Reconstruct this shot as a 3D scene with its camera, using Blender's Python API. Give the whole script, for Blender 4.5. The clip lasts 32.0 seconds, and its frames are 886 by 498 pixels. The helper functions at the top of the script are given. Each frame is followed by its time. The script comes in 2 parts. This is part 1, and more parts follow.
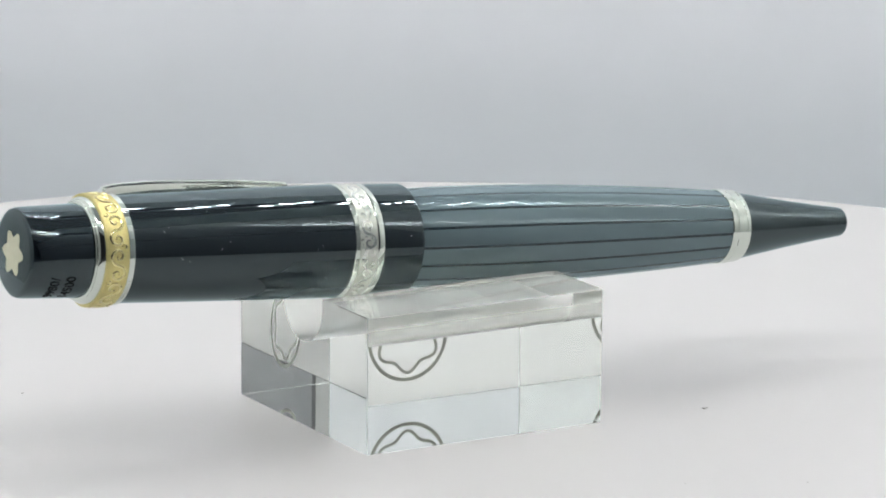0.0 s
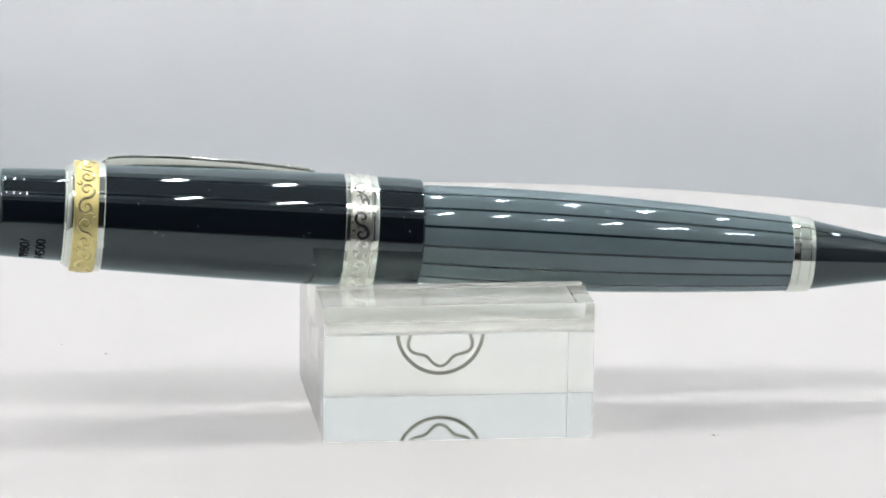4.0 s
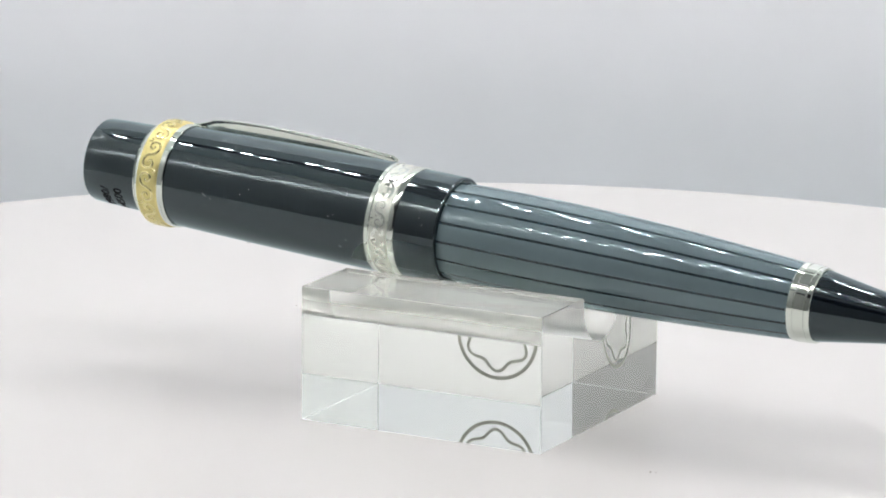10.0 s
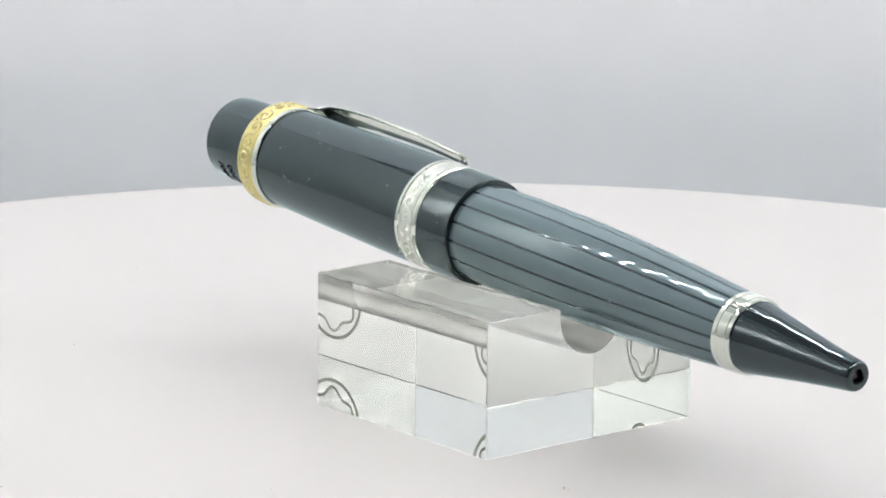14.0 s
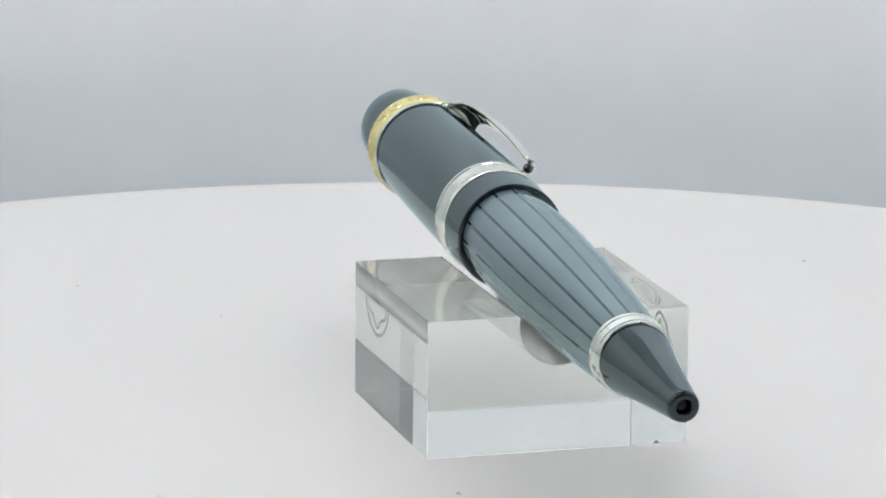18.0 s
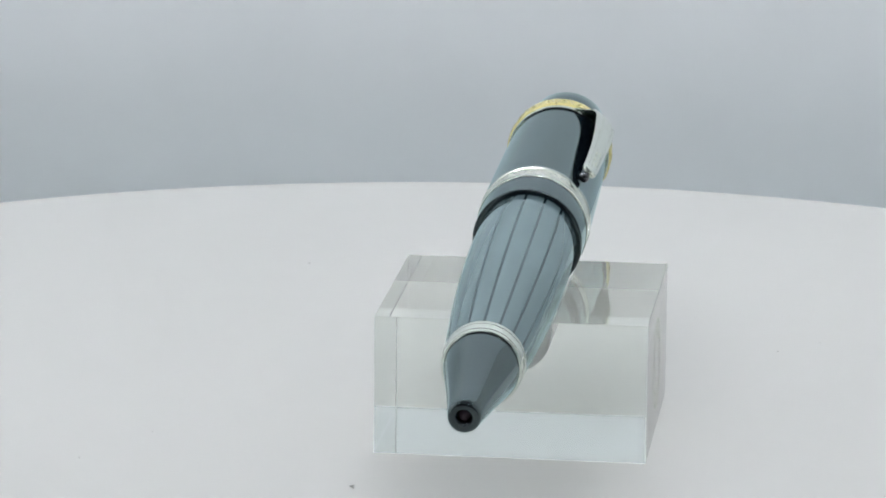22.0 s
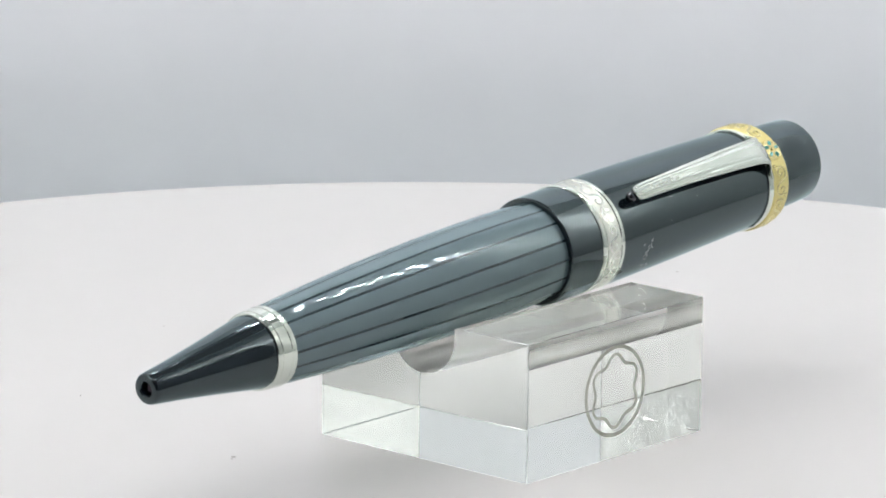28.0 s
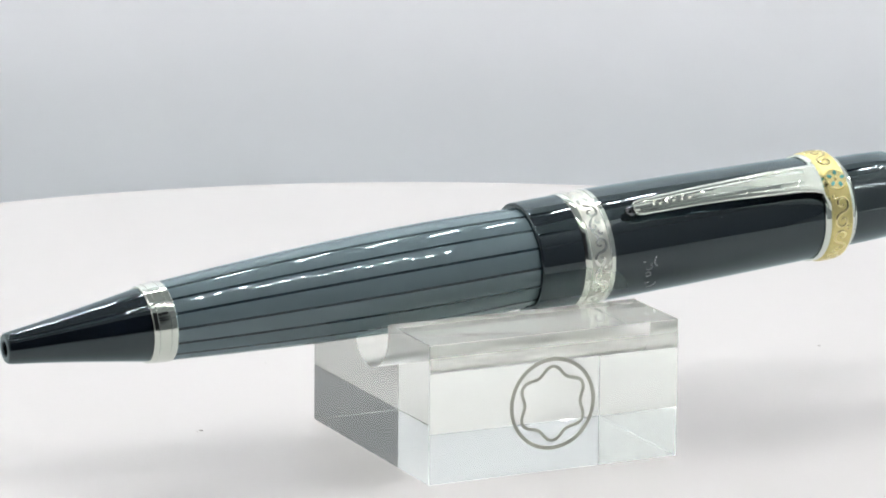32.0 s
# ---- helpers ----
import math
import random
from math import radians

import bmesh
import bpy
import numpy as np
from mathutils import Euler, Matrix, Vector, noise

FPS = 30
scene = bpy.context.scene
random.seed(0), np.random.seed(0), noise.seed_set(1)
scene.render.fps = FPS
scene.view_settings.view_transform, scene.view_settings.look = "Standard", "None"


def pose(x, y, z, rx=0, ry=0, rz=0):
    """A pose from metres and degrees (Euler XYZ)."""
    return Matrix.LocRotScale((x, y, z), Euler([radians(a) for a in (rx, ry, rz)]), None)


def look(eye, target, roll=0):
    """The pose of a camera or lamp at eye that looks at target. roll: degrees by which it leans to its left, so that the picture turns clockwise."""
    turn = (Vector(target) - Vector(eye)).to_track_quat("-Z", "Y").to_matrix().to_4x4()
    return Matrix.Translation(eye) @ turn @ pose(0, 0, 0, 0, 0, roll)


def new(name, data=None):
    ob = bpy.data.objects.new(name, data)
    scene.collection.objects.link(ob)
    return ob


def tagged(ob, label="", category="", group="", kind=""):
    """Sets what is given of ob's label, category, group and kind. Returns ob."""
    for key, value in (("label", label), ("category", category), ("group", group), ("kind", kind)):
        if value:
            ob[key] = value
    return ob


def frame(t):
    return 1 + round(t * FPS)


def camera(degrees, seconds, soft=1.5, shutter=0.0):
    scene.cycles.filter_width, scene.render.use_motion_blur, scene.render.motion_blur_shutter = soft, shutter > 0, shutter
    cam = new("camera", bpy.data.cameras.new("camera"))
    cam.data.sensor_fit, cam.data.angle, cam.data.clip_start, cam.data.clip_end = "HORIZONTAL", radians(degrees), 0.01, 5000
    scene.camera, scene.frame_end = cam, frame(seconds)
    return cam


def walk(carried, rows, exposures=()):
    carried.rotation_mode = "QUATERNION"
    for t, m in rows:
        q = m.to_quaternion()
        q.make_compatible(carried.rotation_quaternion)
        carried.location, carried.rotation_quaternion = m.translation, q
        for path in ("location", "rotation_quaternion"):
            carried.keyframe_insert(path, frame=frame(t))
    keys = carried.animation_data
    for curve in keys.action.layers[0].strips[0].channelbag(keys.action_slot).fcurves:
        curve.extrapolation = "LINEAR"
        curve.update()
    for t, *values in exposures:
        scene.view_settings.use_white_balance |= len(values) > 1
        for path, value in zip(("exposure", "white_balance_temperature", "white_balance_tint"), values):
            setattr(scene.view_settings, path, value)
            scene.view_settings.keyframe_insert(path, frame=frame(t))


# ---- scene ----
# The turntable's axis is the world's z axis and its platter's top is z = 0.
cam = camera(11.057, 32.0, soft=1.9)
EYE, AIM = (0.0, -0.66, 0.17891), (-0.00233, -0.01692, 0.03046)
walk(cam, [(0, look(EYE, AIM, 0.55)), (32, look(EYE, AIM, 0.55))],
     exposures=[(0, 0.00, 6580, 12), (3, 0.13, 6650, 13), (9, 0.15, 6700, 14), (14, 0.16, 6720, 14), (17, 0.06, 6580, 13), (19, -0.10, 6480, 11),
                (21, -0.21, 6370, 9), (23, -0.18, 6370, 9), (25, -0.03, 6520, 11), (28, 0.08, 6620, 13), (32, 0.20, 6650, 13)])

SPEED, START = -5.7557, 30.199          # the platter's turn, degrees a second, and its angle at the start

# ---- world and light ----
world = bpy.data.worlds.new("room")
scene.world = world
world.use_nodes = True
world.node_tree.nodes["Background"].inputs[0].default_value = (0.76, 0.83, 0.85, 1)
world.node_tree.nodes["Background"].inputs[1].default_value = 0.32
LED_STRENGTH = 280.0


# ---- materials ----
def material(name, color, rough=0.5, metal=0.0, ior=1.5, coat=0.0, transmission=0.0, tone=0.0, grain=300.0, sheen=(1, 1, 1),
             wear=0.0, bump=0.0, bump_scale=2000.0):
    """A principled material with two scales of variation in tone, gloss and relief."""
    m = bpy.data.materials.new(name)
    m.use_nodes = True
    nt = m.node_tree
    b = nt.nodes["Principled BSDF"]
    for key, value in (("Base Color", (*color, 1)), ("Roughness", rough), ("Metallic", metal), ("IOR", ior),
                       ("Coat Weight", coat), ("Transmission Weight", transmission), ("Specular Tint", (*sheen, 1))):
        b.inputs[key].default_value = value
    b.inputs["Coat Roughness"].default_value = 0.02
    co = nt.nodes.new("ShaderNodeTexCoord")
    if tone or wear:
        big, fine = nt.nodes.new("ShaderNodeTexNoise"), nt.nodes.new("ShaderNodeTexNoise")
        big.inputs["Scale"].default_value, fine.inputs["Scale"].default_value = grain / 12, grain
        big.inputs["Detail"].default_value, fine.inputs["Detail"].default_value = 4, 6
        nt.links.new(co.outputs["Object"], big.inputs["Vector"])
        nt.links.new(co.outputs["Object"], fine.inputs["Vector"])
        mix = nt.nodes.new("ShaderNodeMath")
        mix.operation = "MULTIPLY_ADD"
        mix.inputs[1].default_value = 0.5
        half = nt.nodes.new("ShaderNodeMath")
        half.operation = "MULTIPLY"
        half.inputs[1].default_value = 0.5
        nt.links.new(fine.outputs["Fac"], half.inputs[0])
        nt.links.new(big.outputs["Fac"], mix.inputs[0])
        nt.links.new(half.outputs[0], mix.inputs[2])
        if tone:
            ramp = nt.nodes.new("ShaderNodeMapRange")
            ramp.inputs["From Min"].default_value, ramp.inputs["From Max"].default_value = 0.3, 0.7
            ramp.inputs["To Min"].default_value, ramp.inputs["To Max"].default_value = 1 - tone, 1 + tone
            nt.links.new(mix.outputs[0], ramp.inputs["Value"])
            tint = nt.nodes.new("ShaderNodeVectorMath")
            tint.operation = "SCALE"
            tint.inputs[0].default_value = color
            nt.links.new(ramp.outputs["Result"], tint.inputs["Scale"])
            nt.links.new(tint.outputs["Vector"], b.inputs["Base Color"])
        if wear:
            gloss = nt.nodes.new("ShaderNodeMapRange")
            gloss.inputs["From Min"].default_value, gloss.inputs["From Max"].default_value = 0.3, 0.7
            gloss.inputs["To Min"].default_value, gloss.inputs["To Max"].default_value = max(0.0, rough - wear), rough + wear
            nt.links.new(mix.outputs[0], gloss.inputs["Value"])
            nt.links.new(gloss.outputs["Result"], b.inputs["Roughness"])
    if bump:
        n = nt.nodes.new("ShaderNodeTexNoise")
        n.inputs["Scale"].default_value, n.inputs["Detail"].default_value = bump_scale, 5
        bp = nt.nodes.new("ShaderNodeBump")
        bp.inputs["Strength"].default_value, bp.inputs["Distance"].default_value = bump, 0.0005
        nt.links.new(co.outputs["Object"], n.inputs["Vector"])
        nt.links.new(n.outputs["Fac"], bp.inputs["Height"])
        nt.links.new(bp.outputs["Normal"], b.inputs["Normal"])
    return m


def lacquer(name, color, gloss, ior, rough=0.014, tone=0.0, grain=500.0):
    """Dyed resin under a polished clear surface: a matt body and a slightly tinted mirror coat."""
    m = bpy.data.materials.new(name)
    m.use_nodes = True
    nt = m.node_tree
    nt.nodes.remove(nt.nodes["Principled BSDF"])
    out = nt.nodes["Material Output"]
    body, coat, mix, fres = (nt.nodes.new("ShaderNode" + k) for k in ("BsdfDiffuse", "BsdfGlossy", "MixShader", "Fresnel"))
    body.inputs["Color"].default_value, coat.inputs["Color"].default_value = (*color, 1), (*gloss, 1)
    coat.inputs["Roughness"].default_value, fres.inputs["IOR"].default_value = rough, ior
    nt.links.new(fres.outputs[0], mix.inputs[0])
    nt.links.new(body.outputs[0], mix.inputs[1])
    nt.links.new(coat.outputs[0], mix.inputs[2])
    nt.links.new(mix.outputs[0], out.inputs["Surface"])
    co, big, fine = (nt.nodes.new("ShaderNode" + k) for k in ("TexCoord", "TexNoise", "TexNoise"))
    big.inputs["Scale"].default_value, fine.inputs["Scale"].default_value = grain / 10, grain
    for n in (big, fine):
        n.inputs["Detail"].default_value = 4
        nt.links.new(co.outputs["Object"], n.inputs["Vector"])
    wear = nt.nodes.new("ShaderNodeMapRange")
    wear.inputs["From Min"].default_value, wear.inputs["From Max"].default_value = 0.3, 0.7
    wear.inputs["To Min"].default_value, wear.inputs["To Max"].default_value = rough * 0.6, rough * 1.4
    nt.links.new(fine.outputs["Fac"], wear.inputs["Value"])
    nt.links.new(wear.outputs["Result"], coat.inputs["Roughness"])
    if tone:
        ramp, tint = nt.nodes.new("ShaderNodeMapRange"), nt.nodes.new("ShaderNodeVectorMath")
        ramp.inputs["From Min"].default_value, ramp.inputs["From Max"].default_value = 0.3, 0.7
        ramp.inputs["To Min"].default_value, ramp.inputs["To Max"].default_value = 1 - tone, 1 + tone
        tint.operation = "SCALE"
        tint.inputs[0].default_value = color
        nt.links.new(big.outputs["Fac"], ramp.inputs["Value"])
        nt.links.new(ramp.outputs["Result"], tint.inputs["Scale"])
        nt.links.new(tint.outputs["Vector"], body.inputs["Color"])
    return m


def glowing(name, color, strength):
    m = bpy.data.materials.new(name)
    m.use_nodes = True
    b = m.node_tree.nodes["Principled BSDF"]
    b.inputs["Base Color"].default_value = (0.8, 0.8, 0.7, 1)
    b.inputs["Emission Color"].default_value = (*color, 1)
    b.inputs["Emission Strength"].default_value = strength
    return m


BLACK = lacquer("black resin", (0.0042, 0.0068, 0.0110), (0.79, 0.97, 1.0), 1.76, grain=600)
SLATE = lacquer("slate grey resin", (0.118, 0.166, 0.184), (0.80, 0.97, 1.0), 1.70, tone=0.06)
STRIPE = lacquer("black stripe inlay", (0.006, 0.017, 0.026), (0.82, 0.975, 1.0), 1.62, 0.018)
SILVER = material("polished silver", (0.68, 0.73, 0.67), 0.05, metal=1.0, tone=0.03, wear=0.025, grain=900)
MIRROR = material("bright polished silver", (0.71, 0.745, 0.685), 0.04, metal=1.0, tone=0.03, grain=900)
FROST_SILVER = material("frosted silver", (0.675, 0.705, 0.64), 0.30, metal=1.0, tone=0.03, wear=0.05, grain=1500)
GOLD = material("gold plate", (0.745, 0.665, 0.33), 0.15, metal=1.0, tone=0.05, wear=0.03, grain=1200, bump=0.04, bump_scale=3000)
DEEP_GOLD = material("matt gold ground", (0.665, 0.595, 0.27), 0.42, metal=1.0, tone=0.1, wear=0.1, grain=2500, bump=0.2, bump_scale=4000)
# dark colour stands in for the black cap mirrored in the clip's foot
DARKENED_SILVER = material("silver darkened by reflection", (0.10, 0.105, 0.115), 0.07, metal=1.0, tone=0.05, grain=900)
TEAL = material("turquoise enamel", (0.08, 0.30, 0.29), 0.12, tone=0.1, grain=2000)
CREAM = material("cream inlay", (0.68, 0.68, 0.50), 0.18, tone=0.04, grain=900)
INK = material("dark engraved print", (0.003, 0.003, 0.004), 0.6, ior=1.15, tone=0.1, grain=2500)
SCRATCH = material("pale engraved stroke", (0.50, 0.51, 0.53), 0.5, tone=0.1, grain=2500)
LINT = material("pale grey lint", (0.32, 0.33, 0.35), 0.7, tone=0.1, grain=2500)
ACRYLIC = material("clear acrylic", (0.918, 0.956, 0.922), 0.0, ior=1.49, transmission=1.0)
FROSTED = material("milled acrylic", (0.965, 0.985, 0.955), 0.34, ior=1.49, transmission=1.0, bump=0.02, bump_scale=600)
# dark tint paints the lines that refraction shows at the block's upright edges
DARK_EDGE = material("acrylic edge tinted dark", (0.55, 0.63, 0.61), 0.35, ior=1.49, transmission=1.0)
ETCH = material("etched grey line", (0.46, 0.485, 0.42), 0.8, tone=0.05, grain=900)
WHITE = material("white turntable plastic", (0.625, 0.625, 0.622), 0.38, tone=0.012, grain=120, wear=0.06, bump=0.05, bump_scale=1500)
PAPER = material("pale grey backdrop sheet", (0.795, 0.82, 0.86), 0.7, tone=0.02, grain=60, wear=0.05, bump=0.05, bump_scale=400)
LINER = material("white studio lining", (0.76, 0.80, 0.80), 0.6, tone=0.03, grain=80, wear=0.05, bump=0.1, bump_scale=300)
FOIL = material("creased silver foil lining", (0.865, 0.888, 0.877), 0.13, metal=0.5, tone=0.06, grain=90, wear=0.06, bump=0.55, bump_scale=230)
LID = material("pale studio top lining", (0.74, 0.80, 0.80), 0.6, tone=0.03, grain=80, wear=0.05, bump=0.1, bump_scale=300)
STRIP = material("black strip board", (0.03, 0.03, 0.035), 0.5, tone=0.05, grain=300)
LED = glowing("lit lamp chip", (0.968, 0.948, 0.942), LED_STRENGTH)
DIRT = material("grey dust", (0.46, 0.45, 0.44), 0.9, tone=0.2, grain=3000)
DARK_HOLE = material("dark refill metal", (0.035, 0.020, 0.032), 0.16)


# ---- mesh helpers, in metres ----
def part(name, bm, mat, parent=None, label="", smooth=None):
    """Links a bmesh as one mesh object, under a thing or part."""
    me = bpy.data.meshes.new(name)
    bm.to_mesh(me)
    bm.free()
    me.materials.append(mat)
    if smooth is not None:
        me.polygons.foreach_set("use_smooth", [True] * len(me.polygons))
        me.set_sharp_from_angle(angle=radians(smooth))
    ob = new(name, me)
    ob.parent = parent
    if label:
        ob["label"] = label
    return ob


def box(bm, x0, x1, y0, y1, z0, z1, bevel=0.0):
    made = bmesh.ops.create_cube(bm, size=1.0)["verts"]
    bmesh.ops.transform(bm, verts=made, matrix=Matrix.Translation(((x0 + x1) / 2, (y0 + y1) / 2, (z0 + z1) / 2))
                        @ Matrix.Diagonal((x1 - x0, y1 - y0, z1 - z0, 1)))
    if bevel:
        edges = list({e for v in made for e in v.link_edges})
        bmesh.ops.bevel(bm, geom=edges, offset=bevel, segments=2, affect="EDGES", profile=0.6)
    return bm


def revolve(profile, segs=128, close=False):
    """A turned body round the x axis, from rows of (x, radius) in millimetres."""
    bm = bmesh.new()
    rings = []
    for x, r in profile:
        if r < 1e-6:
            rings.append([bm.verts.new((x / 1000, 0, 0))])
        else:
            rings.append([bm.verts.new((x / 1000, r / 1000 * math.cos(2 * math.pi * i / segs), r / 1000 * math.sin(2 * math.pi * i / segs)))
                          for i in range(segs)])
    pairs = list(zip(rings, rings[1:])) + ([(rings[-1], rings[0])] if close else [])
    for a, b in pairs:
        for i in range(segs):
            j = (i + 1) % segs
            quad = [a[i % len(a)], b[i % len(b)], b[j % len(b)], a[j % len(a)]]
            face = list(dict.fromkeys(quad))
            if len(face) > 2:
                bm.faces.new(face)
    bmesh.ops.recalc_face_normals(bm, faces=bm.faces)
    return bm


def round_point(x, r, degrees):
    a = radians(degrees)
    return Vector((x, r * math.cos(a), r * math.sin(a))) / 1000


def ribbon(path, radius, width, height, taper=True, flat_part=0.55):
    """A raised band that follows a path of (x, degrees round the axis) on a cylinder; millimetres. radius: a number or a function of x."""
    bm = bmesh.new()
    at = radius if callable(radius) else (lambda x: radius)
    flat = [Vector((x, at(x) * radians(a))) for x, a in path]
    rows = []
    for i, (x, a) in enumerate(path):
        d = (flat[min(i + 1, len(flat) - 1)] - flat[max(i - 1, 0)]).normalized()
        n = Vector((-d.y, d.x))
        k = 1.0
        if taper:
            u = i / (len(path) - 1)
            k = min(1.0, 0.35 + 2.6 * min(u, 1 - u))
        w = width * k / 2
        row = []
        for side, up in ((-1, -0.08), (-flat_part, height), (flat_part, height), (1, -0.08)):
            q = flat[i] + n * w * side
            row.append(bm.verts.new(round_point(q.x, at(q.x) + up, math.degrees(q.y / at(x)))))
        rows.append(row)
    for a, b in zip(rows, rows[1:]):
        for i in range(3):
            bm.faces.new((a[i], a[i + 1], b[i + 1], b[i]))
    bm.faces.new(rows[0])
    bm.faces.new(rows[-1][::-1])
    bmesh.ops.recalc_face_normals(bm, faces=bm.faces)
    return bm


def spiral(x, degrees, size, turns, start, hand, radius, n=26):
    """A scroll path: it winds out from a centre."""
    out = []
    for i in range(n + 1):
        u = i / n
        a = radians(start) + hand * 2 * math.pi * turns * u
        r = size * (0.16 + 0.84 * u)
        out.append((x + r * math.cos(a), degrees + math.degrees(r * math.sin(a) / radius)))
    return out


def s_scroll(x, degrees, reach, hand, radius, turns=1.3, n=26):
    """Two volutes joined into an S: (x, degrees) is its middle, reach the radius of each volute, all in millimetres."""
    half = []
    for i in range(n + 1):
        u = i / n
        a = radians(90) - hand * 2 * math.pi * turns * (1 - u)
        r = reach * (0.16 + 0.84 * u ** 1.15)
        half.append((r * math.cos(a), -reach + r * math.sin(a)))
    path = half + [(-px, -py) for px, py in half[-2::-1]]
    return [(x + px, degrees + math.degrees(py / radius)) for px, py in path]


def blob(path, radius, height):
    """A flat inlay with a rounded rim on a cylinder, from a closed outline of (x, degrees)."""
    bm = bmesh.new()
    cx, ca = sum(q[0] for q in path) / len(path), sum(q[1] for q in path) / len(path)
    low = [bm.verts.new(round_point(x, radius - 0.1, a)) for x, a in path]
    high = [bm.verts.new(round_point(cx + (x - cx) * 0.88, radius + height, ca + (a - ca) * 0.88)) for x, a in path]
    top = bm.verts.new(round_point(cx, radius + height * 1.25, ca))
    for i in range(len(path)):
        j = (i + 1) % len(path)
        bm.faces.new((low[i], low[j], high[j], high[i]))
        bm.faces.new((high[i], high[j], top))
    bm.faces.new(low[::-1])
    bmesh.ops.recalc_face_normals(bm, faces=bm.faces)
    return bm


def lobed(radius, wave, phase=90.0, n=120):
    """The outline of a rounded six-lobed star."""
    return [((radius + wave * math.cos(6 * (t - radians(phase)))) * math.cos(t), (radius + wave * math.cos(6 * (t - radians(phase)))) * math.sin(t))
            for t in (2 * math.pi * i / n for i in range(n))]


# ---- the light box ----
BX, BACK, FRONT, TOP, FLOOR = 0.25, 0.27, -0.20, 0.36, -0.045


def sheet(profile, x0, x1, thick):
    """A bent sheet of some thickness: a profile of (y, z), drawn out along x."""
    bm = bmesh.new()
    n = len(profile)
    pts = [Vector(q) for q in profile]
    inner, outer = [], []
    for i, q in enumerate(pts):
        d = (pts[min(i + 1, n - 1)] - pts[max(i - 1, 0)]).normalized()
        side = Vector((d.y, -d.x)) * thick
        inner.append(q)
        outer.append(q + side)
    ring = inner + outer[::-1]
    a = [bm.verts.new((x0, q.x, q.y)) for q in ring]
    b = [bm.verts.new((x1, q.x, q.y)) for q in ring]
    m = len(ring)
    for i in range(m):
        j = (i + 1) % m
        bm.faces.new((a[i], a[j], b[j], b[i]))
    for i in range(n - 1):
        k = m - 1 - i
        bm.faces.new((a[i], a[i + 1], a[k - 1], a[k]))
        bm.faces.new((b[i], b[k], b[k - 1], b[i + 1]))
    bmesh.ops.recalc_face_normals(bm, faces=bm.faces)
    return bm


# the backdrop hangs straight; its lower end is curled back to darken it there
curl, low = 0.065, 0.014
curve = [(BACK + curl - curl * math.cos(radians(a)), low - curl * math.sin(radians(a))) for a in range(62, 0, -4)]
curve += [(BACK, low), (BACK, 0.1), (BACK, 0.2), (BACK, TOP)]
tagged(part("backdrop", sheet(curve, -BX, BX, 0.0015), PAPER, smooth=40),
       "smooth pale blue-grey backdrop sheet hanging behind the turntable", "backdrop", kind="structure")
tagged(part("floor", box(bmesh.new(), -BX, BX, FRONT, BACK + 0.10, FLOOR - 0.004, FLOOR), LINER),
       "plain white bottom panel of a small photo light box", "floor", kind="structure")
tagged(part("wall_north", box(bmesh.new(), -BX, BX, BACK + 0.101, BACK + 0.108, FLOOR - 0.004, TOP), LINER),
       "plain white back panel of a small photo light box", "wall", kind="structure")


# the west panel is run on forward, unseen, to grey the pen's reflections
for name, x0, x1, front in (("wall_west", -BX - 0.008, -BX - 0.001, -0.60), ("wall_east", BX + 0.001, BX + 0.008, -0.12)):
    tagged(part(name, box(bmesh.new(), x0, x1, front, BACK + 0.108, FLOOR - 0.004, TOP), FOIL),
           "creased silver foil side panel of a small photo light box", "wall", kind="structure")
# two unseen grey panels with a slit between them, added to grey the reflections
grey_panels = box(bmesh.new(), BX + 0.001, BX + 0.006, -0.45, -0.121, FLOOR - 0.004, 0.180)
box(grey_panels, BX + 0.001, BX + 0.006, -0.45, -0.121, 0.190, 0.35)
tagged(part("east_reflection_panels", grey_panels, material("grey reflection panel", (0.25, 0.27, 0.285), 0.7, tone=0.12, grain=60, wear=0.1, bump=0.2, bump_scale=300)),
       "two grey panels added on the east side to grey the pen's reflections", "wall", kind="structure")
lid = bmesh.new()
for x0, x1, y0, y1 in ((-BX - 0.008, BX + 0.008, 0.098, BACK + 0.108), (-BX - 0.008, BX + 0.008, -0.235, -0.128), (-BX - 0.008, -0.16, -0.128, 0.098), (0.16, BX + 0.008, -0.128, 0.098)):
    box(lid, x0, x1, y0, y1, TOP + 0.001, TOP + 0.009)
tagged(part("ceiling", lid, LID), "pale top panel of a small photo light box with a square opening", "ceiling", kind="structure")
tagged(part("ground", box(bmesh.new(), -1.0, 1.0, -1.0, 0.7, FLOOR - 0.034, FLOOR - 0.005),
            material("dark charcoal desk top", (0.035, 0.035, 0.04), 0.6, tone=0.2, grain=40, wear=0.1, bump=0.1, bump_scale=200)),
       "dark charcoal desk top that carries the light box", "desk", kind="structure")
# unseen wall added behind the camera so that reflections of the front stay dark
tagged(part("added_wall_south", box(bmesh.new(), -1.0, 1.0, -0.999, -0.96, FLOOR - 0.005, 1.0),
            material("dark wall for reflections", (0.022, 0.022, 0.028), 0.8, tone=0.2, grain=20, wear=0.1, bump=0.1, bump_scale=150)),
       "dark wall added behind the camera to keep the pen's reflections black", "wall", kind="structure")


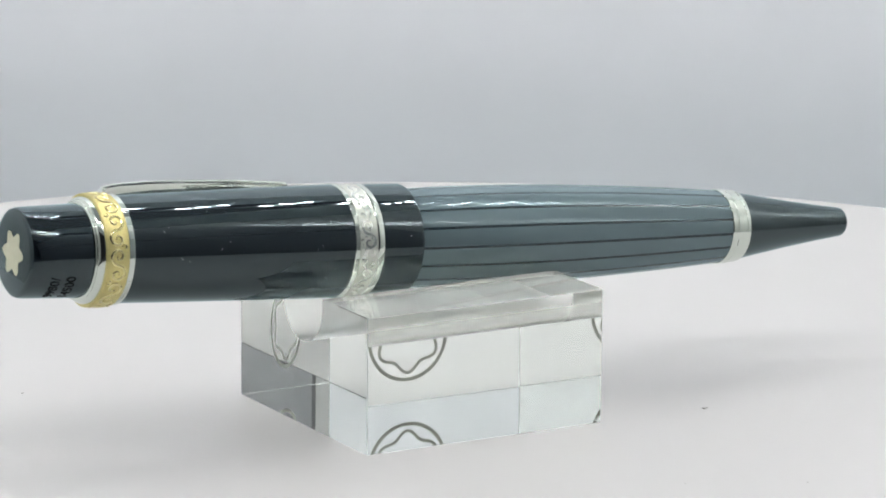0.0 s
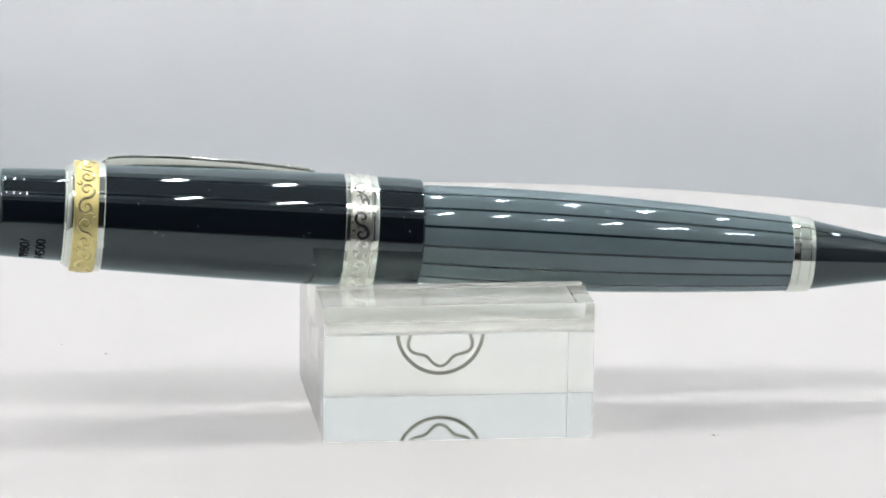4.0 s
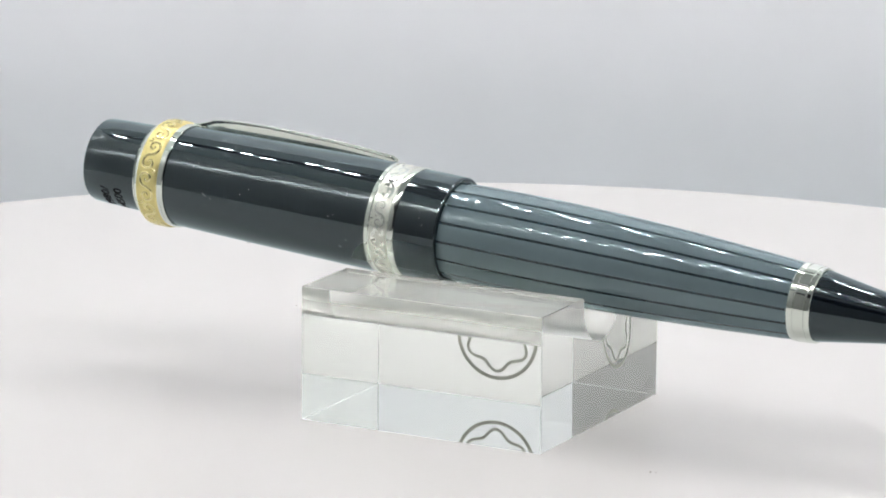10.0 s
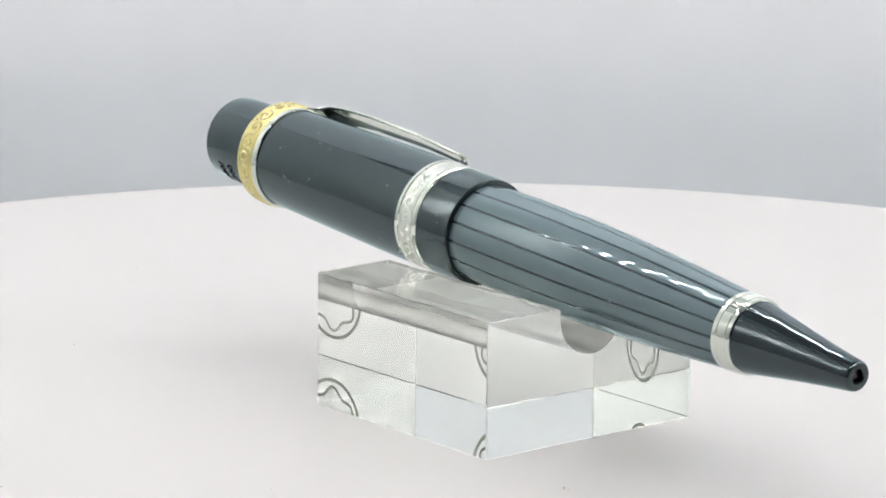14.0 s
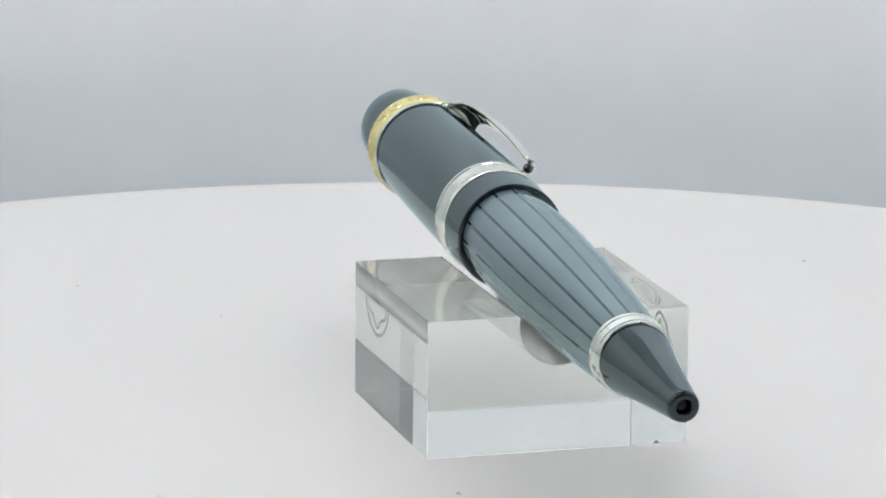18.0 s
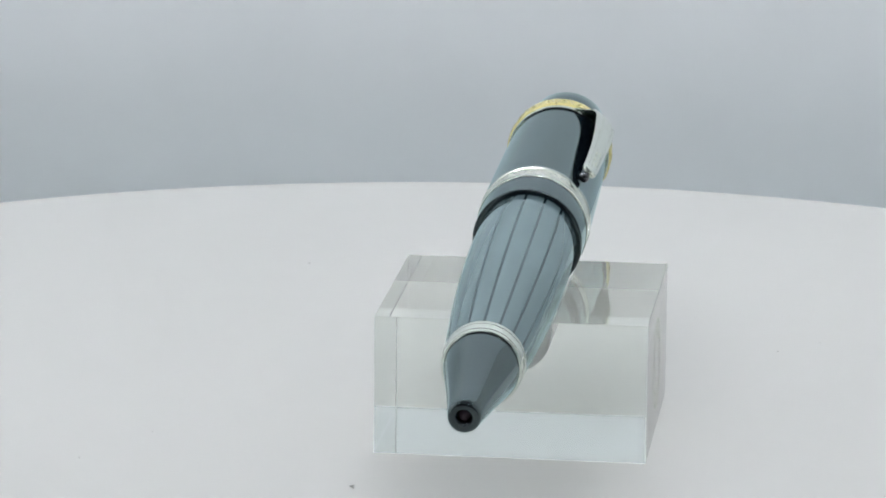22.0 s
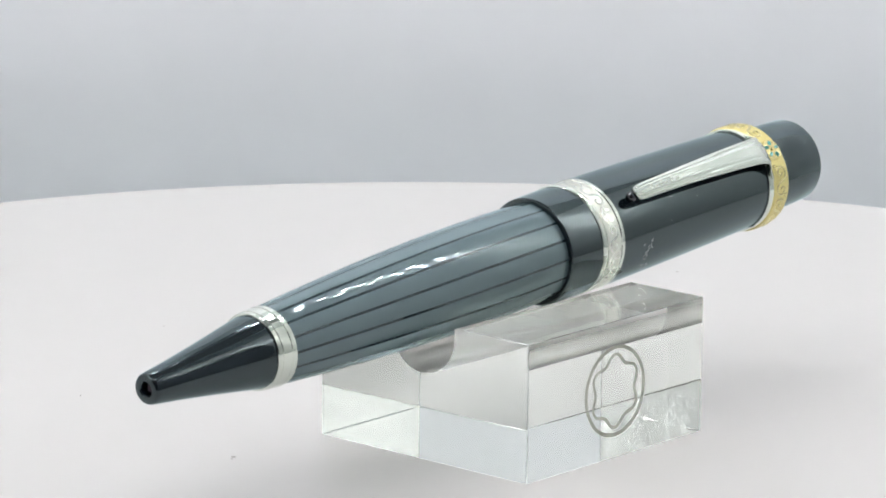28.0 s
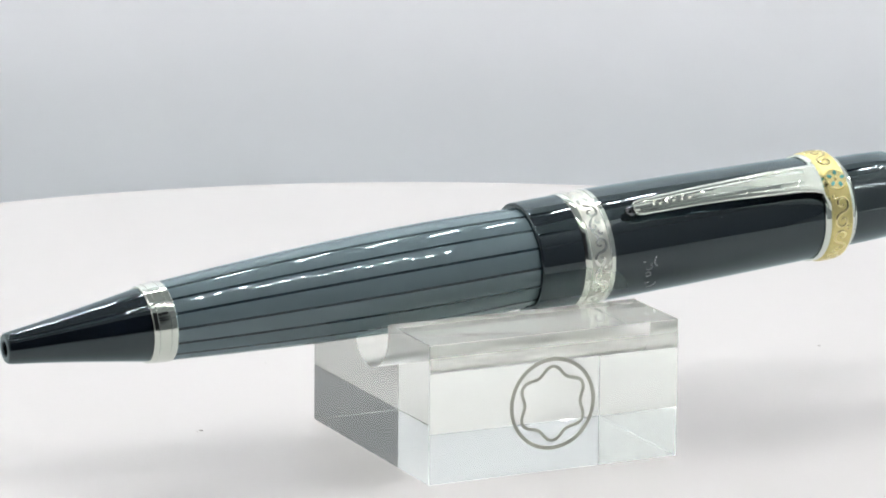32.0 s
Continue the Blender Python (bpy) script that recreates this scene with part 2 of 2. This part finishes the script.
def led_strip(y, pitch, count, shift):
    """A board under the light box's top with rows of three lamp chips that face down."""
    strip = new("led_strip")
    strip.location = (0, y, TOP)
    part("board", box(bmesh.new(), -0.245, 0.245, -0.020, 0.020, -0.0020, 0.0), STRIP, strip)
    for i in range(count):
        x = (i - (count - 1) / 2) * pitch + shift
        for k in (-1, 0, 1):
            c = k * 0.0148
            part("lamp_chip", box(bmesh.new(), x - 0.0017, x + 0.0017, c - 0.0017, c + 0.0017, -0.0035, -0.0020), LED, strip)
    return tagged(strip, "three rows of bright white lamp chips on a black board", "LED strip", "LED strips")


led_strip(-0.155, 0.028, 17, -0.0115)
led_strip(0.125, 0.028, 17, 0.0095)

# ---- the turntable ----
PLATTER = 0.1714
turntable = tagged(new("turntable"), "round matt white motorised display turntable", "turntable")
turntable.location = (0, 0, FLOOR)


def lathe_z(profile, segs=192):
    bm = revolve([(z * 1000, r * 1000) for z, r in profile], segs)
    bmesh.ops.transform(bm, verts=bm.verts, matrix=Matrix(((0, 0, 1, 0), (0, 1, 0, 0), (1, 0, 0, 0), (0, 0, 0, 1))))
    bmesh.ops.recalc_face_normals(bm, faces=bm.faces)
    return bm


part("base", lathe_z([(0.0005, 0), (0.0005, 0.118), (0.002, 0.12), (0.026, 0.115), (0.030, 0.112), (0.030, 0)]), WHITE, turntable, smooth=30)
platter = part("platter", lathe_z([(-0.0135, 0), (-0.0135, 0.1665), (-0.0125, 0.1685), (-0.0018, PLATTER - 0.0002), (-0.0006, PLATTER - 0.0003),
                                   (0.0, PLATTER - 0.0012), (0.0, 0)]), WHITE, turntable, "matt white round platter", smooth=30)
platter.location = (0, 0, -FLOOR)


# ---- the clear block ----
LONG, WIDE, HIGH = 39.9, 39.7, 20.5
GROOVE_R, GROOVE_Z = 6.0, 18.9


def block_body():
    """A square block with a round-bottomed groove along its top and finely bevelled edges."""
    bm = bmesh.new()
    h, w = HIGH / 1000, WIDE / 2000
    lip = 0.00018
    prof = [(-w, 0.0), (w, 0.0), (w, h), (GROOVE_R / 1000 + lip, h), (GROOVE_R / 1000, h - lip)]
    prof += [(GROOVE_R / 1000 * math.cos(radians(a)), (GROOVE_Z + GROOVE_R * math.sin(radians(a))) / 1000) for a in range(0, -181, -6)]
    prof += [(-GROOVE_R / 1000, h - lip), (-GROOVE_R / 1000 - lip, h), (-w, h)]
    n = len(prof)
    a = [bm.verts.new((-LONG / 2000, y, z)) for y, z in prof]
    b = [bm.verts.new((LONG / 2000, y, z)) for y, z in prof]
    for i in range(n):
        j = (i + 1) % n
        bm.faces.new((a[i], a[j], b[j], b[i]))
    bm.faces.new(a[::-1])
    bm.faces.new(b)
    bmesh.ops.recalc_face_normals(bm, faces=bm.faces)
    edges = []
    for e in bm.edges:
        p, q = e.verts[0].co, e.verts[1].co
        mid = (p + q) / 2
        wall = abs(abs(mid.x) - LONG / 2000) < 1e-6
        outer = abs(abs(mid.y) - w) < 1e-6
        if (outer and abs(p.x - q.x) > 0.01) or (wall and outer) or (wall and abs(p.y - q.y) > 0.01):
            edges.append(e)
    bmesh.ops.bevel(bm, geom=edges, offset=0.00008, segments=1, affect="EDGES", profile=0.5, clamp_overlap=True)
    return bm


block = tagged(new("display_block"), "clear acrylic pen rest block with an etched ring emblem", "pen stand")
body = part("body", block_body(), ACRYLIC, block, smooth=8)
body.visible_shadow = False
body.data.materials.append(FROSTED)
body.data.materials.append(DARK_EDGE)
for face in body.data.polygons:
    if abs(face.normal.x) < 0.5 and abs(face.center.y) < 0.00605 and 0.010 < face.center.z < HIGH / 1000 - 0.0001:
        face.material_index = 1
    elif abs(face.normal.x) > 0.3 and abs(face.normal.y) > 0.3:
        face.material_index = 2


def line_band(outline, width, y0, y1):
    """A closed flat band of that width along an outline of (x, z); millimetres."""
    bm = bmesh.new()
    n = len(outline)
    rows = []
    for i in range(n):
        q, d = Vector(outline[i]), (Vector(outline[(i + 1) % n]) - Vector(outline[i - 1])).normalized()
        s = Vector((-d.y, d.x)) * width / 2
        rows.append([bm.verts.new((v.x / 1000, y / 1000, v.y / 1000)) for v, y in ((q + s, y0), (q + s, y1), (q - s, y1), (q - s, y0))])
    for i in range(n):
        a, b = rows[i], rows[(i + 1) % n]
        for k in range(4):
            bm.faces.new((a[k], a[(k + 1) % 4], b[(k + 1) % 4], b[k]))
    bmesh.ops.recalc_face_normals(bm, faces=bm.faces)
    return bm


FACE = WIDE / 2
ring_line = part("ring_line", line_band([(0.35 + 6.55 * math.cos(t), 10.05 + 6.55 * math.sin(t)) for t in (2 * math.pi * i / 96 for i in range(96))],
                                        0.56, FACE - 0.05, FACE + 0.02), ETCH, block, "grey etched ring", smooth=40)
part("star_line", line_band([(0.35 + x, 10.05 + z) for x, z in lobed(4.95, 0.52)], 0.46, FACE - 0.05, FACE + 0.02), ETCH, block,
     "grey etched six-lobed outline", smooth=40)

# ---- the pen: its own x axis runs from cap to tip, millimetres from the cap's end ----
MID = 55.0
CLIP_A = 40.5                            # the clip's place round the pen, degrees
pen = tagged(new("ballpoint_pen"), "black and slate grey striped ballpoint pen with gold and silver rings", "pen")


def turned(name, profile, mat, parent, label="", segs=128, smooth=32):
    ob = part(name, revolve([(x - MID, r) for x, r in profile], segs), mat, parent, label, smooth)
    return ob


# cap
def cap_r(x):
    """The cap's radius, a slightly bellied cone; x from the cap's end."""
    u = (x - 15.3) / 35.9
    return 7.80 + 0.88 * u - 0.26 * u * u


cap = turned("cap", [(15.3, 0), (15.3, 7.66)] + [(15.3 + 35.9 * k / 40, cap_r(15.3 + 35.9 * k / 40)) for k in range(41)] + [(51.2, 0)], BLACK, pen,
             "glossy black cap barrel")
crown = turned("cap_top", [(0.0, 0), (0.0, 5.6), (0.1, 6.05), (0.35, 6.38), (0.75, 6.52), (4.5, 6.66), (9.8, 6.82), (9.8, 0)], BLACK, pen,
               "glossy black cap top")
lip = turned("cap_lip", [(56.0, 0), (56.0, 8.28), (58, 8.27), (60.5, 8.24), (62.4, 8.20), (62.66, 8.195)]
             + [(62.66 + 0.34 * math.sin(radians(a)), 7.855 + 0.34 * math.cos(radians(a))) for a in range(6, 87, 8)]
             + [(63.02, 7.7), (63.02, 7.42), (62.9, 7.36), (62.4, 7.34), (62.0, 7.2), (61.5, 0)], BLACK, pen,
             "glossy black cap lip with a flat end face", smooth=24)
# collar and gold band
turned("collar", [(9.65, 6.5), (9.65, 7.05), (9.72, 7.22), (9.86, 7.30), (9.98, 7.26), (10.06, 7.40), (10.4, 7.66), (10.95, 7.82), (11.2, 7.82), (11.2, 6.5)], SILVER, pen, "polished silver collar", smooth=40)
gold = turned("gold_band", [(10.95, 7.0), (10.95, 8.05), (11.1, 8.22), (11.45, 8.26), (14.15, 8.26), (14.42, 8.2), (14.57, 8.05), (14.57, 7.0)], DEEP_GOLD, pen,
              "matt gold band with raised scrolls", smooth=35)
turned("clip_ring", [(14.5, 7.4), (14.5, 7.98), (14.6, 8.10), (15.45, 8.08), (15.58, 7.98), (15.58, 7.4)], SILVER, pen, "polished silver clip ring", smooth=35)
for i in range(9):
    a = CLIP_A + 36 + i * 36
    hand = 1 if i % 2 == 0 else -1
    c = 12.78 - MID
    part("scroll", ribbon(s_scroll(c, a, 1.34, hand, 8.26), 8.26, 0.66, 0.11, flat_part=0.2), GOLD, gold, smooth=50)
    part("tendril", ribbon(spiral(c + 1.0 * hand, a + 18, 0.52, 0.8, 120 * hand, -hand, 8.26, 16), 8.26, 0.44, 0.09, flat_part=0.2), GOLD, gold, smooth=50)
# flower on the gold band above the clip
flower = part("flower", blob([(12.8 - MID + 1.85 * math.cos(t), CLIP_A + math.degrees(1.85 * math.sin(t) / 8.3)) for t in (2 * math.pi * i / 30 for i in range(30))],
                             8.26, 0.24), GOLD, gold, "round gold flower boss", smooth=40)
for i in range(5):
    a = 2 * math.pi * i / 5 + 0.5
    cx, cy = 1.08 * math.cos(a), 1.08 * math.sin(a)
    path = []
    for k in range(16):
        t = 2 * math.pi * k / 16
        u, v = 0.43 * math.cos(t), 0.30 * math.sin(t)
        x, y = cx + u * math.cos(a) - v * math.sin(a), cy + u * math.sin(a) + v * math.cos(a)
        path.append((12.8 - MID + x, CLIP_A + math.degrees(y / 8.5)))
    part("petal", blob(path, 8.55, 0.08), TEAL, flower, "turquoise enamel petal", smooth=40)
part("flower_heart", blob([(12.8 - MID + 0.28 * math.cos(t), CLIP_A + math.degrees(0.28 * math.sin(t) / 8.5)) for t in (2 * math.pi * i / 14 for i in range(14))],
                          8.55, 0.16), GOLD, flower, smooth=40)
# star on the cap's end
star = bmesh.new()
outline = lobed(2.85, 0.55, 60)
top = [star.verts.new((-MID / 1000 - 0.00006, y / 1000, z / 1000)) for y, z in outline]
low = [star.verts.new((-MID / 1000 + 0.00008, y / 1000, z / 1000)) for y, z in outline]
for i in range(len(top)):
    j = (i + 1) % len(top)
    star.faces.new((top[i], top[j], low[j], low[i]))
star.faces.new(top)
bmesh.ops.recalc_face_normals(star, faces=star.faces)
part("star_inlay", star, CREAM, crown, "cream six-lobed inlay")


def wrapped_text(name, words, size, x, degrees, radius, mat, parent, label):
    """Words that run round the pen, their tops towards the cap's end."""
    font = bpy.data.curves.new(name, "FONT")
    font.body, font.size, font.extrude, font.resolution_u = words, size / 1000, 0.00004, 3
    holder = new("letters_source", font)
    bpy.context.view_layer.update()
    me = bpy.data.meshes.new_from_object(holder.evaluated_get(bpy.context.evaluated_depsgraph_get()))
    bpy.data.objects.remove(holder)
    for v in me.vertices:
        u, w, h = v.co * 1000
        v.co = round_point(x - MID - w, radius + h, degrees - math.degrees(u / radius))
    me.materials.clear()
    me.materials.append(mat)
    ob = new(name, me)
    ob.parent = parent
    ob["label"] = label
    return ob


wrapped_text("edition_number", "9980/", 2.1, 4.85, 243, 6.66, INK, crown, "dark printed edition number 9980/")
wrapped_text("edition_number", "14500", 2.1, 7.2, 245, 6.74, INK, crown, "dark printed edition number 14500")
# middle ring with engraved scrolls
middle = turned("middle_ring", [(51.1, 7.8), (51.1, 8.36), (51.25, 8.48), (51.85, 8.50), (51.95, 8.38), (52.1, 8.36), (54.9, 8.36), (55.05, 8.36), (55.2, 8.46),
                                (55.95, 8.44), (56.1, 8.34), (56.1, 7.8)], SILVER, pen, "polished silver ring with engraved scrolls", smooth=35)
turned("frosted_band", [(52.0, 8.3), (52.05, 8.42), (54.95, 8.42), (55.0, 8.3)], FROST_SILVER, middle, "frosted silver band under the scrolls", smooth=35)
for i in range(7):
    a = i * 360 / 7 + 8
    c = 53.5 - MID
    hand = 1 if i % 2 == 0 else -1
    step = math.degrees(1 / 8.42)                      # degrees for each millimetre round the ring
    part("engraved_scroll", ribbon(s_scroll(c, a, 1.20, hand, 8.42, 1.15), 8.42, 0.44, 0.006, flat_part=0.97), MIRROR, middle, smooth=50)
    stem = [(c + hand * 0.95 * math.sin(math.pi * u), a + step * (2.1 + 3.4 * u)) for u in [k / 14 for k in range(15)]]
    part("engraved_stem", ribbon(stem, 8.42, 0.40, 0.006, flat_part=0.97), MIRROR, middle, smooth=50)
    for side, along, size in ((1, 2.9, 0.52), (-1, 3.7, 0.62), (1, 4.6, 0.46)):
        part("engraved_leaf", ribbon(spiral(c - hand * side * 0.55, a + step * along, size, 0.70, 90 + 80 * side, hand * side, 8.42, 16), 8.42, 0.40, 0.006, flat_part=0.97),
             MIRROR, middle, smooth=50)

# barrel, stripes, tip
BARREL = [(62.0, 7.33), (64.0, 7.40), (67, 7.48), (72, 7.56), (78, 7.56), (84, 7.48), (90, 7.32), (96, 7.08), (102, 6.79), (108, 6.44), (114, 6.04), (119.3, 5.66)]


SHAPE = np.polyfit([x - 90 for x, _ in BARREL], [r for _, r in BARREL], 4)


def barrel_r(x):
    """The barrel's radius at x, both in millimetres, x from the pen's middle: a smooth curve through the rows above."""
    return float(np.polyval(SHAPE, x + MID - 90))


barrel = turned("barrel", [(62.0, 0)] + [(62.0 + 57.3 * k / 60, barrel_r(62.0 + 57.3 * k / 60 - MID)) for k in range(61)] + [(119.3, 0)], SLATE, pen, "glossy slate grey barrel with fine black stripes", smooth=60)
for i in range(16):
    a = 90.5 + 22.5 * i
    bm = bmesh.new()
    rows = []
    for k in range(60):
        x = 62.4 + (119.25 - 62.4) * k / 59
        r = barrel_r(x - MID)
        half = math.degrees(0.21 / r)
        rows.append([bm.verts.new(round_point(x - MID, r + h, a + s)) for s, h in ((-half, -0.05), (-half * 0.9, 0.014), (half * 0.9, 0.014), (half, -0.05))])
    for p, q in zip(rows, rows[1:]):
        for k in range(3):
            bm.faces.new((p[k], p[k + 1], q[k + 1], q[k]))
    bmesh.ops.recalc_face_normals(bm, faces=bm.faces)
    part("stripe", bm, STRIPE, barrel, smooth=60)
turned("tip_ring", [(119.2, 5.0), (119.2, 5.74), (119.32, 5.82), (120.1, 5.80), (120.16, 5.72), (120.28, 5.72), (120.34, 5.79), (121.8, 5.66), (121.86, 5.57),
                    (121.98, 5.57), (122.04, 5.63), (122.6, 5.55), (122.72, 5.42), (122.72, 5.0)], SILVER, pen, "polished silver ring with two fine grooves", smooth=30)
nose = turned("nose_cone", [(122.5, 5.0), (122.5, 5.28), (123.2, 5.20), (127, 4.56), (132, 3.74), (138, 2.86), (141.6, 2.40), (142.5, 2.27), (142.9, 2.16), (143.1, 1.98),
                            (143.15, 1.78), (143.13, 1.18), (142.95, 1.02), (139.5, 0.98), (139.5, 0)], BLACK, pen, "glossy black tapered tip", smooth=30)
turned("refill_point", [(139.4, 0), (139.4, 0.95), (141.6, 0.93), (142.0, 0.86), (142.3, 0.66), (142.45, 0.36), (142.5, 0)], DARK_HOLE, nose, "dark retracted refill point", segs=32)

# clip: rows of x, height of its middle over the axis, half width
CLIP = [(14.6, 8.05, 4.3), (15.1, 8.45, 3.7), (15.7, 9.1, 2.95), (16.3, 9.75, 2.45), (17.8, 10.25, 2.2), (20, 10.6, 2.05), (25, 10.9, 1.9), (31, 11.0, 1.68),
        (37, 10.95, 1.48), (43, 10.65, 1.34), (46.4, 10.42, 1.25), (47.25, 10.34, 1.08), (47.6, 10.28, 0.78), (47.75, 10.24, 0.4)]


def clip_point(x, u, v):
    """A place at x along the pen, u across the clip and v over the axis, in millimetres."""
    a = radians(CLIP_A)
    return Vector((x - MID, v * math.cos(a) - u * math.sin(a), v * math.sin(a) + u * math.cos(a))) / 1000


bm = bmesh.new()
rows = []
for x, v, w in CLIP:
    sag = 8.35 - math.sqrt(max(0.0, 8.35 ** 2 - w * w)) if x < 15.8 else 0.10 * w
    row = []
    for u, up in ((-0.96, -0.32), (-1.03, -0.08), (-1.0, 0.12), (-0.92, 0.26), (-0.70, 0.34), (-0.60, 0.24), (-0.36, 0.44), (-0.26, 0.36), (0.0, 0.50), (0.26, 0.36), (0.36, 0.44), (0.60, 0.24), (0.70, 0.34), (0.92, 0.26), (1.0, 0.12), (1.03, -0.08), (0.96, -0.32),
                  (0.90, -0.38), (0.72, -0.30), (0.0, -0.16), (-0.72, -0.30), (-0.90, -0.38)):
        row.append(bm.verts.new(clip_point(x, u * w, v + up - sag * u * u)))
    rows.append(row)
for p, q in zip(rows, rows[1:]):
    for k in range(len(p)):
        j = (k + 1) % len(p)
        bm.faces.new((p[k], p[j], q[j], q[k]))
bm.faces.new(rows[0])
bm.faces.new(rows[-1][::-1])
bmesh.ops.recalc_face_normals(bm, faces=bm.faces)
clip = part("clip", bm, SILVER, pen, "polished silver tapering fluted clip", smooth=42)
bm = bmesh.new()
made = bmesh.ops.create_uvsphere(bm, u_segments=24, v_segments=14, radius=0.00082)["verts"]
bmesh.ops.transform(bm, verts=made, matrix=Matrix.Translation(clip_point(47.9, 0, 9.30)) @ Matrix.Diagonal((1.0, 1.0, 1.0, 1)))
part("clip_foot", bm, DARKENED_SILVER, clip, "small round foot under the clip's end, coloured dark for its reflections", smooth=80)
# worn maker's marking near the clip's end, too small to read
for k, (x, u, length) in enumerate(((38.6, -0.10, 0.9), (39.9, 0.12, 1.0), (41.2, -0.05, 0.8), (42.3, 0.1, 0.9), (43.4, -0.08, 0.9), (44.5, 0.06, 0.7))):
    bm = bmesh.new()
    box(bm, -length / 2000, length / 2000, -0.00016, 0.00016, -0.00010, 0.000004)
    at = Matrix.Translation(clip_point(x, u, np.interp(x, [q[0] for q in CLIP], [q[1] for q in CLIP]) + 0.46)) @ pose(0, 0, 0, CLIP_A - 90, 0, 0) @ pose(0, 0, 0, 0, 0, 60 if k % 2 else 25)
    bmesh.ops.transform(bm, verts=bm.verts, matrix=at)
    part("engraved_mark", bm, FROST_SILVER, clip, "small pale engraved stroke")

# tiny engraved marks on the clip's ring, too small to read
for k in range(7):
    mark = [(15.05 - MID + 0.18 * math.cos(t), 203 + 4.2 * k + 1.1 * math.sin(t)) for t in (math.pi / 4 + math.pi / 2 * q for q in range(4))]
    part("engraved_mark", blob(mark, 8.09, 0.012), ETCH, clip, "small dark engraved mark")

# pale hand-engraved strokes beside the middle ring, too small to read
for x, a, size, start, sweep in ((44.7, -41, 0.80, 150, 150), (45.5, -36, 0.4, 200, 100), (45.6, -26, 0.45, 20, 290), (45.6, -17, 0.5, 160, 170), (44.9, -15, 0.35, 300, 120),
                                 (43.9, -12, 0.85, -70, 130), (46.4, -11, 0.12, 0, 200)):
    path = [(x - MID + size * math.cos(radians(start + sweep * u)), a + math.degrees(size * math.sin(radians(start + sweep * u)) / 8.4)) for u in [k / 9 for k in range(10)]]
    part("engraved_stroke", ribbon(path, cap_r(x), 0.14, 0.02, taper=False), SCRATCH, cap, "pale thin engraved stroke")
# fine pale scuffs and lint on the cap and lip
rng = random.Random(4)
for x, a, length in ((23.3, 178, 1.0), (24.2, 182, 0.5), (25.9, 118, 0.45), (30.9, 131, 0.4), (27.9, 129, 0.3), (30.8, 165, 0.22), (29.1, 171.5, 0.5), (47.1, 149, 0.6),
                     (44.8, 176, 0.4), (20.5, 150, 0.5), (21.2, 148, 0.35), (45.9, 172, 0.3), (47, 205, 0.7), (48.2, 196, 0.4), (59.8, 150, 0.3), (60.4, 165, 0.5), (59.8, 159, 0.35),
                     (58.6, 172, 0.3), (38.5, 30, 0.4), (33, 20, 0.25), (40, 5, 0.2), (41, 330, 0.25), (36, 95, 0.2), (22, 70, 0.2)):
    k = rng.uniform(0, 6.28)
    path = [(x - MID + length * 0.5 * math.cos(k + 1.6 * u), a + math.degrees(length * 0.5 * math.sin(k + 1.6 * u) / 8.4)) for u in [j / 6 for j in range(7)]]
    host, r = (cap, cap_r(x)) if x < 50 else (lip, 8.225)
    part("lint", ribbon(path, r, 0.07, 0.03), LINT, host, "fine pale lint thread")

# ---- dust on the platter ----
SPECKS = [(-73.2, -18.6, 0.30), (-12.1, -73.5, 0.25), (-99.4, -37.0, 0.28), (36.9, -10.8, 0.42), (37.6, -10.5, 0.25), (-86.7, 87.8, 0.40),
          (27.7, -51.9, 0.22), (-56.9, 51.9, 0.22), (-50.2, 45.5, 0.30), (-70.5, 31.0, 0.20), (12, -44, 0.15), (-110, 20, 0.2)]
bm = bmesh.new()
for x, y, size in SPECKS:
    made = bmesh.ops.create_icosphere(bm, subdivisions=1, radius=0.7 * size / 1000)["verts"]
    bmesh.ops.transform(bm, verts=made, matrix=pose(x / 1000, y / 1000, size / 3000, 0, 0, rng.uniform(0, 180)) @ Matrix.Diagonal((1.5, 0.7, 0.4, 1)))
dust = tagged(part("dust", bm, DIRT), "tiny grey dust specks scattered on the white platter", "dust", kind="stuff")


# ---- what moves: the platter turns and carries block, pen and dust ----
def motions():
    block_at = pose(-0.00107, 0.00970, 0.00004)
    cap_end, axis = Vector((-0.06781, 0.00978, 0.03124)), Vector((0.99748, -0.00338, -0.07085)).normalized()
    side = (Vector((0, 1, 0)) - axis * axis.y).normalized()
    turn = Matrix((axis, side, axis.cross(side))).transposed().to_4x4()
    pen_at = Matrix.Translation(cap_end + axis * MID / 1000) @ turn
    seconds = list(range(33))
    for thing, at in ((platter, pose(0, 0, -FLOOR)), (block, block_at), (pen, pen_at), (dust, pose(0, 0, 0))):
        walk(thing, [(t, pose(0, 0, 0, 0, 0, START + SPEED * t) @ at) for t in seconds])


motions()
